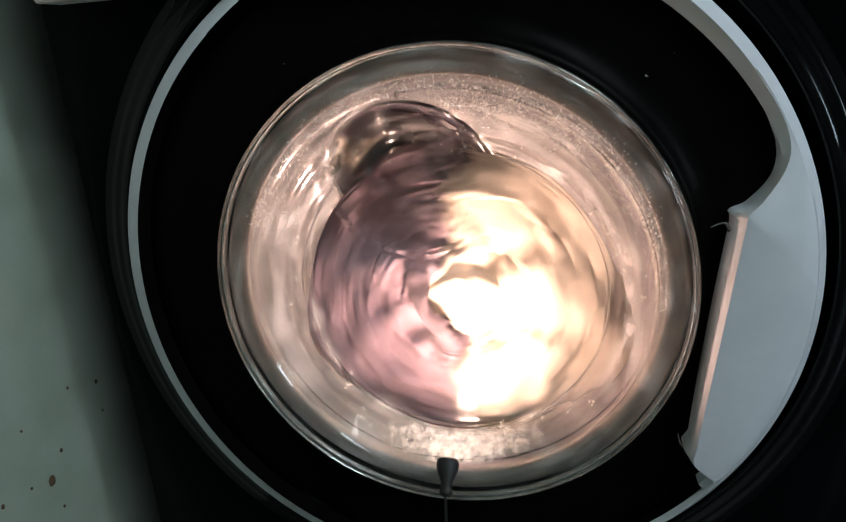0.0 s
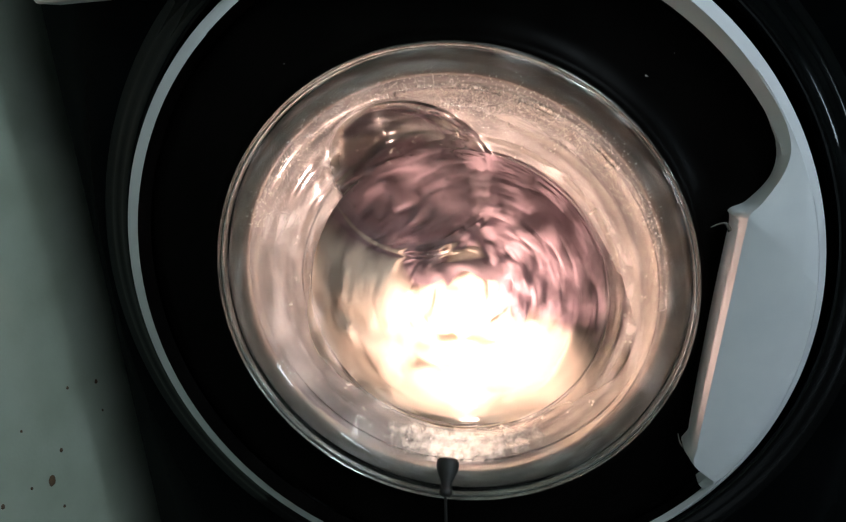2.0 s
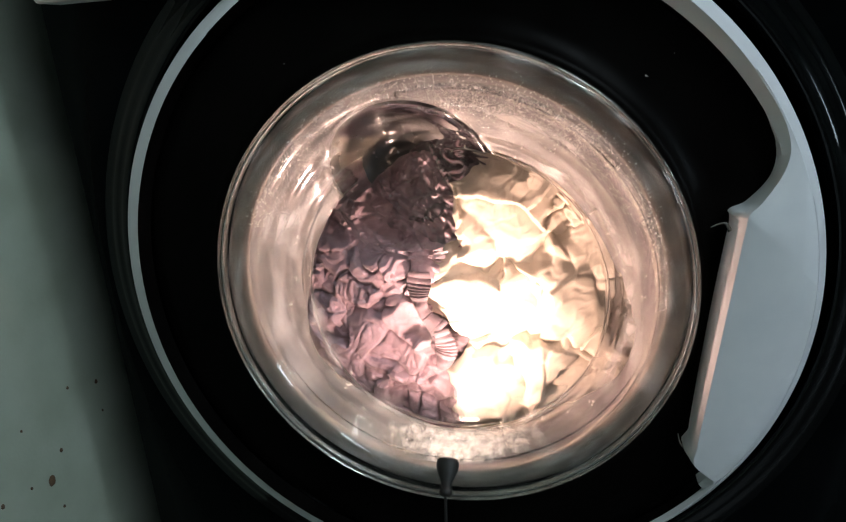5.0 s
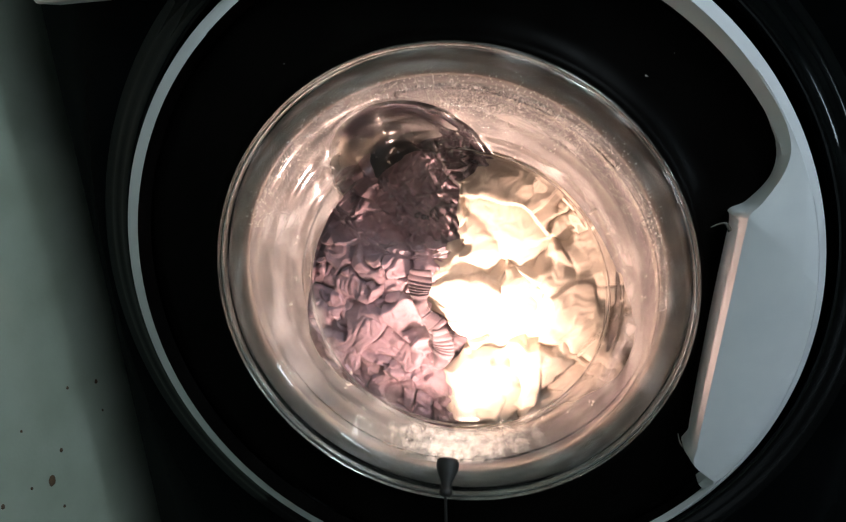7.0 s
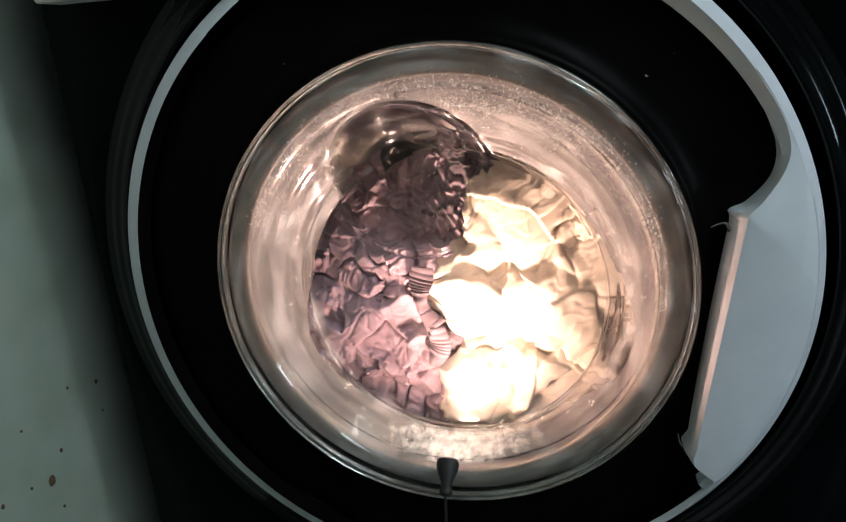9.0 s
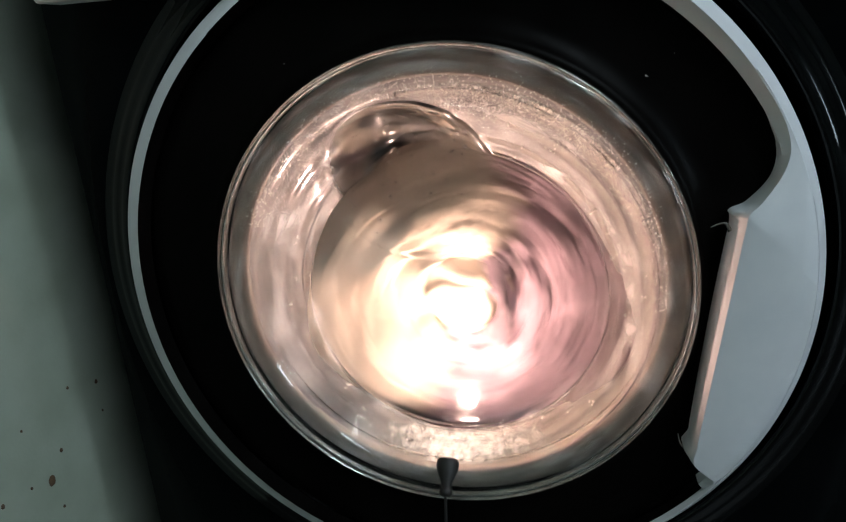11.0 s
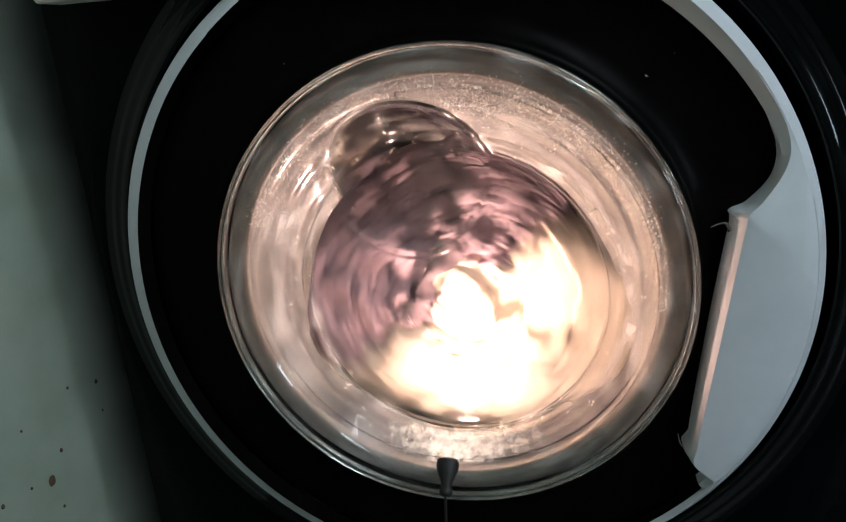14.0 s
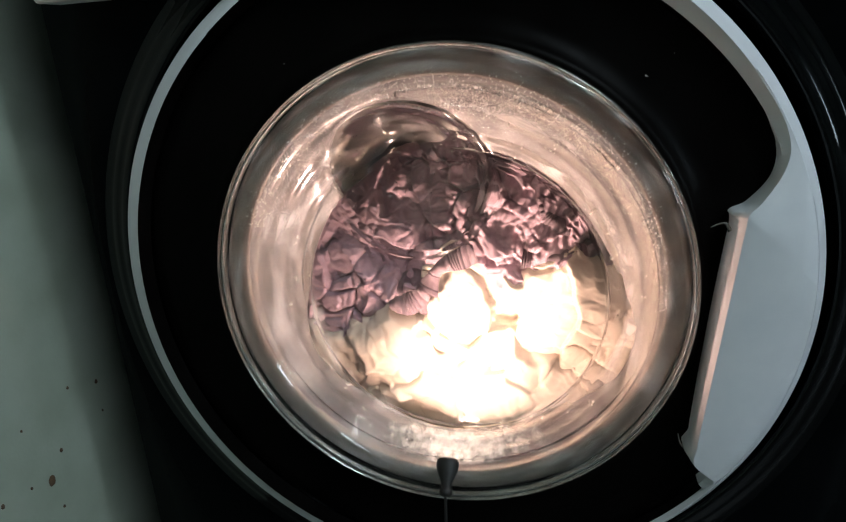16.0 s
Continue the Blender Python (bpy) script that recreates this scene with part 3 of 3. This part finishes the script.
def laundry():
    step, reach = 0.00092, 0.169
    g = np.arange(-reach, reach + step, step)
    X, Z = np.meshgrid(g, g, indexing="ij")
    wx = X + 0.012 * pn(X * 22, Z * 22, 3) + 0.005 * pn(X * 70, Z * 70, 4)
    wz = Z + 0.012 * pn(X * 22, Z * 22, 7) + 0.005 * pn(X * 70, Z * 70, 8)
    dist = np.stack([np.hypot(wx - s[0], wz - s[1]) + {3: 0.016, 10: 0.014}.get(i, 0) for i, s in enumerate(GARMENTS)])
    made = []
    for i, (sx, sz, fwd, material, label, ribs) in enumerate(GARMENTS):
        others = np.delete(dist, i, 0).min(0)
        s = (others - dist[i]) / 2
        keep = (s > -0.010) & (np.hypot(X, Z) < reach)
        rng = np.random.RandomState(40 + i)
        # creased cushions
        ux = X + 0.010 * pn(X * 30, Z * 30, 50 + i) + 0.004 * pn(X * 90, Z * 90, 60 + i)
        uz = Z + 0.010 * pn(X * 30, Z * 30, 70 + i) + 0.004 * pn(X * 90, Z * 90, 80 + i)
        heap = np.zeros(X.shape)
        if material is M_CREAM:
            heap[keep] = overlapping(ux[keep], uz[keep], rng, *((22, 0.095, 0.042, 0.0075, 0.0045) if i in (5, 6) else (40, 0.052, 0.024, 0.0120, 0.0056)), 0.0)
        else:
            heap[keep] = overlapping(ux[keep], uz[keep], rng, 100, 0.025, 0.0118, 0.0110, 0.0068, 0.22)
        cell, split = facets(X + 0.006 * pn(X * 40, Z * 40, 200 + i), Z + 0.006 * pn(X * 40, Z * 40, 210 + i), rng, material is M_CREAM, 24 if i in (5, 6) else 48)
        heap = (0.75 if material is M_CREAM else 0.55) * heap + cell
        small = 1 - np.abs(pn(ux * 60 + uz * 30, uz * 140 - ux * 70, 95 + i))
        line = (1 - np.abs(pn(ux * 26 + uz * 12, uz * 34 - ux * 10, 130 + i))) ** 12 + 0.8 * (1 - np.abs(pn(ux * 30 - uz * 44, uz * 24 + ux * 30, 160 + i))) ** 14
        tall = np.sqrt(np.clip(s / 0.020, 0, 1))
        soft = 0.35 if material is M_CREAM else 0.6
        y = (0.0850 if material is M_CREAM else 0.0935) - fwd - 0.0060 * tall - heap - soft * 0.0016 * small ** 5 + (0.0004 if material is M_CREAM else 0.0023) * np.clip(line, 0, 1)
        y = y + 0.0016 * pn(X * 14, Z * 14, 33)
        if ribs:
            across = (X * 0.75 + Z * 0.66) + 0.004 * pn(X * 40, Z * 40, 12)
            y = y + 0.0017 * np.clip(pn(X * 25, Z * 25, 77) * 3 + 1.0, 0, 1) * np.sin(across * 2 * math.pi / 0.0075) * np.clip(s / 0.01, 0, 1)
        y = smooth(y) + split
        y = np.where(s < 0, y - s * 1.4, y)
        R = np.hypot(X, Z)
        y = y + BULGE * R ** 2 + 0.012 * (np.clip(R - 0.150, 0, 1) / 0.016) ** 2
        index = np.full(X.shape, -1)
        index[keep] = np.arange(keep.sum())
        verts = np.stack([X[keep], y[keep], Z[keep]], 1)
        a, b, c2, d2 = index[:-1, :-1], index[1:, :-1], index[1:, 1:], index[:-1, 1:]
        ok = (a >= 0) & (b >= 0) & (c2 >= 0) & (d2 >= 0)
        faces = np.stack([a[ok], b[ok], c2[ok], d2[ok]], 1)
        ob = mesh("garment", verts, faces, material)
        ob.location = (AX, 0, AZ)
        made.append(tagged(ob, label, "laundry", "laundry in the drum"))
    return made


clothes = laundry()


def gathered_trim(path, half, parent, front=0.0745):
    """A band of gathers: an arched strip with ribs across it."""
    pts, verts, faces = chain(path, 40), [], []
    run = 0.0
    for i, p in enumerate(pts):
        q = pts[min(i + 1, len(pts) - 1)] - pts[max(i - 1, 0)]
        side = Vector((-q[1], q[0])).normalized()
        run += (pts[i] - pts[i - 1]).length if i else 0
        rib = abs(math.sin(run * math.pi / (0.0046 + 0.0012 * math.sin(run * 210)))) ** 0.7
        w = half * (1.05 + 0.08 * rib + 0.42 * math.sin(run * 130 + half * 900))
        for t in (-1, -0.6, 0, 0.6, 1):
            e = p + side * (w * t)
            verts.append((e[0], front + BULGE * e.length_squared + 0.0036 * t * t + 0.0026 * math.sin(run * 160 + 1.2 * t) - 0.0017 * rib * (1 - 0.5 * t * t), e[1]))
    for i in range(len(pts) - 1):
        for t in range(4):
            faces.append((i * 5 + t, i * 5 + t + 1, i * 5 + t + 6, i * 5 + t + 5))
    return mesh("gathered_trim", verts, faces, M_PLUM, parent, "dark plum gathered trim")


gathered_trim([(.013, .115), (.008, .100), (.001, .078), (-.010, .061)], 0.0060, clothes[0])
gathered_trim([(-.031, .030), (-.035, .012), (-.033, -.006), (-.022, -.022)], 0.0070, clothes[10])
gathered_trim([(-.022, -.022), (-.020, -.040), (-.026, -.056)], 0.0062, clothes[10])
gathered_trim([(-.046, .097), (-.033, .093), (-.020, .098), (-.009, .110)], 0.0046, clothes[0])

# ---- lamp at the foot of the glass ----
def led_lamp():
    base = Vector((-0.0036, -0.0300, ZC - 0.1430))
    top = Vector((-0.0042, -0.0095, ZC - 0.1270))
    ob = thing("led_lamp", "small black lamp on a thin cable before the glass", "lamp", base)
    turn = (top - base).to_track_quat("Y", "Z")
    ob.rotation_mode = "QUATERNION"
    ob.rotation_quaternion = turn
    head = mesh("head", *lathe([(0.0, 0.0220), (0.0062, 0.0220), (0.0072, 0.0226), (0.0080, 0.0220), (0.0084, 0.0195), (0.0080, 0.016), (0.0060, 0.0105), (0.0041, 0.006), (0.0036, 0.002), (0.0046, 0.001), (0.0047, -0.002), (0.0034, -0.0035), (0.0, -0.004)], 40), M_LAMP, ob, "flared black rubber head")
    mesh("led", *lathe([(0.0, 0.0223), (0.0058, 0.0223)], 24), M_LED, head, "glowing warm white lens")
    curve = bpy.data.curves.new("cable", "CURVE")
    curve.dimensions, curve.bevel_depth, curve.bevel_resolution = "3D", 0.0011, 3
    sp = curve.splines.new("NURBS")
    inv = (Matrix.Translation(base) @ turn.to_matrix().to_4x4()).inverted()
    pts = [base + Vector((0, -.002, -.002)), base + Vector((-.0004, -.006, -.022)), base + Vector((-.001, -.009, -.06)), base + Vector((0.004, -.004, -.14)), Vector((0.01, -.03, 0.12)), Vector((0.02, -.05, 0.02)), Vector((0.05, -.10, 0.0015)), Vector((0.4, -.3, 0.0015))]
    sp.points.add(len(pts) - 1)
    for q, v in zip(sp.points, pts):
        q.co = (*(inv @ v), 1)
    sp.use_endpoint_u, sp.order_u = True, 3
    cable = new("cable", curve)
    cable.data.materials.append(M_LAMP)
    cable.parent = ob


led_lamp()


# ---- water, suds and dirt ----
def beads(name, places, material, label, category, squash=0.5):
    bm = bmesh.new()
    bmesh.ops.create_icosphere(bm, subdivisions=1, radius=1)
    tv = np.array([v.co[:] for v in bm.verts])
    tf = np.array([[v.index for v in f.verts] for f in bm.faces])
    bm.free()
    verts, faces = [], []
    for n, (x, y, z, r) in enumerate(places):
        verts.append(tv * np.array([r, r * squash, r]) + np.array([x, y, z]))
        faces.append(tf + n * len(tv))
    ob = mesh(name, np.concatenate(verts), np.concatenate(faces), material)
    ob.location = (0, 0, ZC)
    ob.visible_shadow = material is not M_WATER
    return tagged(ob, label, category, kind="stuff")


def droplets():
    rng, out = np.random.RandomState(11), []
    for _ in range(1500):
        a = radians(75 + rng.randn() * 38)
        s = abs(rng.randn()) * 0.10 + 0.01
        x, y, z = bowl_point(a, np.array([s]))
        if math.hypot(x[0] - PX, z[0] - PZ) > 1.07 * PR:
            out.append((x[0], y[0] + 0.0042, z[0], 0.00035 + 0.0006 * rng.rand() ** 2))
    for _ in range(130):
        a, d = rng.rand() * 2 * math.pi, PR * 0.9 * math.sqrt(rng.rand())
        x, z = PX + d * math.cos(a), PZ + d * math.sin(a)
        out.append((x, float(pocket(np.array(x), np.array(z))) + 0.0040, z, 0.0003 + 0.0011 * rng.rand() ** 3))
    for _ in range(260):
        a, s = rng.rand() * 2 * math.pi, rng.rand()
        x, y, z = bowl_point(a, np.array([s]))
        out.append((x[0], y[0] + 0.0042, z[0], 0.0003 + 0.0005 * rng.rand() ** 2))
    return out


beads("condensation", droplets(), M_WATER, "clear water droplets on the glass bowl", "droplets")


def suds():
    rng, out = np.random.RandomState(12), []
    for _ in range(500):
        a = radians(-90 + rng.randn() * 11)
        s = np.clip(0.35 + rng.randn() * 0.2, 0.05, 0.95)
        if pn(np.array(a * 14), np.array(s * 5 + 3.0), 6) < -0.1:
            continue
        x, y, z = bowl_point(a, np.array([s]))
        out.append((x[0], y[0] + 0.0058, z[0] - 0.0005, 0.0003 + 0.0006 * rng.rand() ** 2))
    # upper beads: condensation drops coloured opaque white, so that they look lit
    for _ in range(420):
        a, s = radians(80 + rng.randn() * 9), np.clip(0.28 + rng.randn() * 0.08, 0.05, 0.6)
        if pn(np.array(a * 30), np.array(s * 9 + 3.0), 9) < 0.0:
            continue
        x, y, z = bowl_point(a, np.array([s]))
        if math.hypot(x[0] - PX, z[0] - PZ) > 1.07 * PR:
            out.append((x[0], y[0] + 0.0060, z[0], 0.0004 + 0.0007 * rng.rand() ** 2))
    for _ in range(1500):
        a, s = radians(72 + rng.randn() * 30), np.clip(0.20 + rng.randn() * 0.10, 0.02, 0.6)
        x, y, z = bowl_point(a, np.array([s]))
        if math.hypot(x[0] - PX, z[0] - PZ) > 1.07 * PR:
            out.append((x[0], y[0] + 0.0055, z[0], 0.00022 + 0.00032 * rng.rand() ** 2))
    for _ in range(2600):
        a, s = radians(-5 + 165 * rng.rand()), np.clip(-0.06 + rng.randn() * 0.09, -0.3, 0.16)
        if pn(np.array(a * 22), np.array(s * 20 + 3.0), 14) < rng.rand() * 0.5 - 0.35:
            continue
        r = 0.1437 - 0.0297 * s
        out.append((r * math.cos(a), 0.0005 + 0.04 * max(0, s), r * math.sin(a) - 0.004 - 0.019 * s, 0.00022 + 0.00045 * rng.rand() ** 3))
    for _ in range(60):
        a, s = rng.rand() * 2 * math.pi, 0.2 + 0.8 * rng.rand()
        x, y, z = bowl_point(a, np.array([s]))
        for _ in range(rng.randint(1, 6)):
            out.append((x[0] + rng.randn() * .0012, y[0] + 0.0058, z[0] + rng.randn() * .0012, 0.0004 + 0.0006 * rng.rand()))
    return out


def foam_patch():
    n, m = 420, 150
    A, S = np.meshgrid(np.radians(np.linspace(-130, -54, n)), np.linspace(0.03, 1.0, m), indexing="ij")
    x, y, z = bowl_point(A, S)
    edge = 1 - (np.abs(np.degrees(A) + 90.0) / 32) ** 2 - (np.abs(S - 0.43) / 0.5) ** 2 + 0.40 * pn(A * 16, S * 4, 21) + 0.26 * pn(A * 45, S * 11, 22) + 0.12 * pn(A * 130, S * 30, 25)
    thick = np.clip(edge, 0, 0.5) / 0.5
    y = y + 0.0072 - 0.0026 * thick ** 0.5 + 0.0005 * pn(A * 120, S * 26, 23) + 0.0003 * pn(A * 260, S * 60, 24)
    index = np.arange(n * m).reshape(n, m)
    ok = edge > 0
    ok = ok[:-1, :-1] & ok[1:, :-1] & ok[1:, 1:] & ok[:-1, 1:]
    faces = np.stack([index[:-1, :-1][ok], index[1:, :-1][ok], index[1:, 1:][ok], index[:-1, 1:][ok]], 1)
    ob = mesh("soap_foam", np.stack([x.ravel(), y.ravel(), z.ravel()], 1), faces, M_FOAM)
    ob.location = (0, 0, ZC)
    level = ob.data.attributes.new("thick", "FLOAT", "POINT")
    level.data.foreach_set("value", np.clip(edge, 0, 1).ravel().astype(np.float32))
    return tagged(ob, "white wet soap foam at the foot of the glass", "foam", kind="stuff")


foam_patch()
beads("suds_and_drops", suds(), M_BEAD, "white soap suds and lit-looking pale droplets between glass and seal", "suds")

beads("lint", [(x, 0.0142, z, r) for x, z, r in ((.1306, .1369, .0006), (.1316, .1362, .0004), (.1601, .0842, .0004), (.1593, .0876, .0005), (-.1031, .1586, .0004), (-.078, .1598, .0004), (.1467, .1491, .0003), (.0354, .1758, .0003))], M_WHITE, "white specks of lint on the black door", "lint")


def speck(y, z, r, seed):
    rng, n = np.random.RandomState(seed), 12
    ring = r * (1 + 0.35 * rng.rand(n))
    verts = [(RX0 + 0.0012 * min(1, r / 0.002), y, ZC + z)]
    for k, h in ((0.6, 0.0009), (1.0, -0.0002)):
        verts += [(RX0 + h, y + k * ring[i] * math.cos(2 * math.pi * i / n), ZC + z + 1.25 * k * ring[i] * math.sin(2 * math.pi * i / n)) for i in range(n)]
    faces = [(0, 1 + i, 1 + (i + 1) % n) for i in range(n)] + [(1 + i, 1 + n + i, 1 + n + (i + 1) % n, 1 + (i + 1) % n) for i in range(n)]
    mesh("dirt_speck", verts, faces, M_DIRT, wall_w)


for i, (y, z, r) in enumerate(((-.006, -.178, .0036), (.012, -.159, .0017), (.073, -.123, .0018), (-.028, -.170, .0011), (-.058, -.165, .0017), (-.001, -.209, .0012), (.037, -.110, .0012), (-.022, -.118, .0009), (.072, -.154, .0010))):
    speck(y, z, r, i)

# ---- motion of the drum ----
def motions():
    # one turn of each spin in twelfths: the load lags as it climbs and drops
    left = (182, 212, 248, 282, 316, 345, 376, 408, 432, 456, 482, 512)
    right = (125, 102, 84, 68, 50, 20, -24, -70, -114, -152, -184, -212)
    rows = [(round(0.1 * i, 1), left[i % 12] + 360 * (i // 12)) for i in range(23)]
    rows += [(2.3, 857), (2.4, 874), (2.5, 887), (2.6, 897), (2.7, 901), (2.9, 902), (3.5, 901), (5.0, 898), (7.0, 895), (9.0, 891), (9.9, 890)]
    rows += [(10.0, 888), (10.1, 882), (10.2, 872), (10.3, 856), (10.4, 833)]
    rows += [(round(11.6 + 0.1 * i, 1), right[i % 12] - 360 * (i // 12) + 360) for i in range(-11, 34)]
    rows += [(15.0, -530), (15.1, -561), (15.2, -584), (15.3, -600), (15.4, -608), (15.5, -610.5), (16.0, -611)]
    walk(drum, [(t, pose(AX, 0, AZ, 0, -(a - 891), 0)) for t, a in rows])
    # each cloth turns with the leaning load, and the pocket of the glass pushes it back as it passes
    for ob, (sx, sz, *_) in zip(clothes, GARMENTS):
        keys, rest, far = [], math.degrees(math.atan2(sz, sx)), min(1.0, math.hypot(sx, sz) / 0.08)
        for t, a in rows:
            off = (rest + a - 891 - 112 + 180) % 360 - 180
            still = 1.0 if 2.6 < t < 10.25 or t > 15.25 else 0.0
            push = far * math.exp(-(off / 42) ** 2) * (0.8 + 0.2 * still)
            keys.append((t, pose(AX, 0.002 + 0.010 * push, AZ, -LEAN * (0.85 + 0.15 * still), 0, 0) @ Matrix.Rotation(radians(16 * push), 4, Vector((-1, 0, -0.27))) @ pose(0, 0, 0, 0, -(a - 891), 0)))
        walk(ob, keys)


motions()
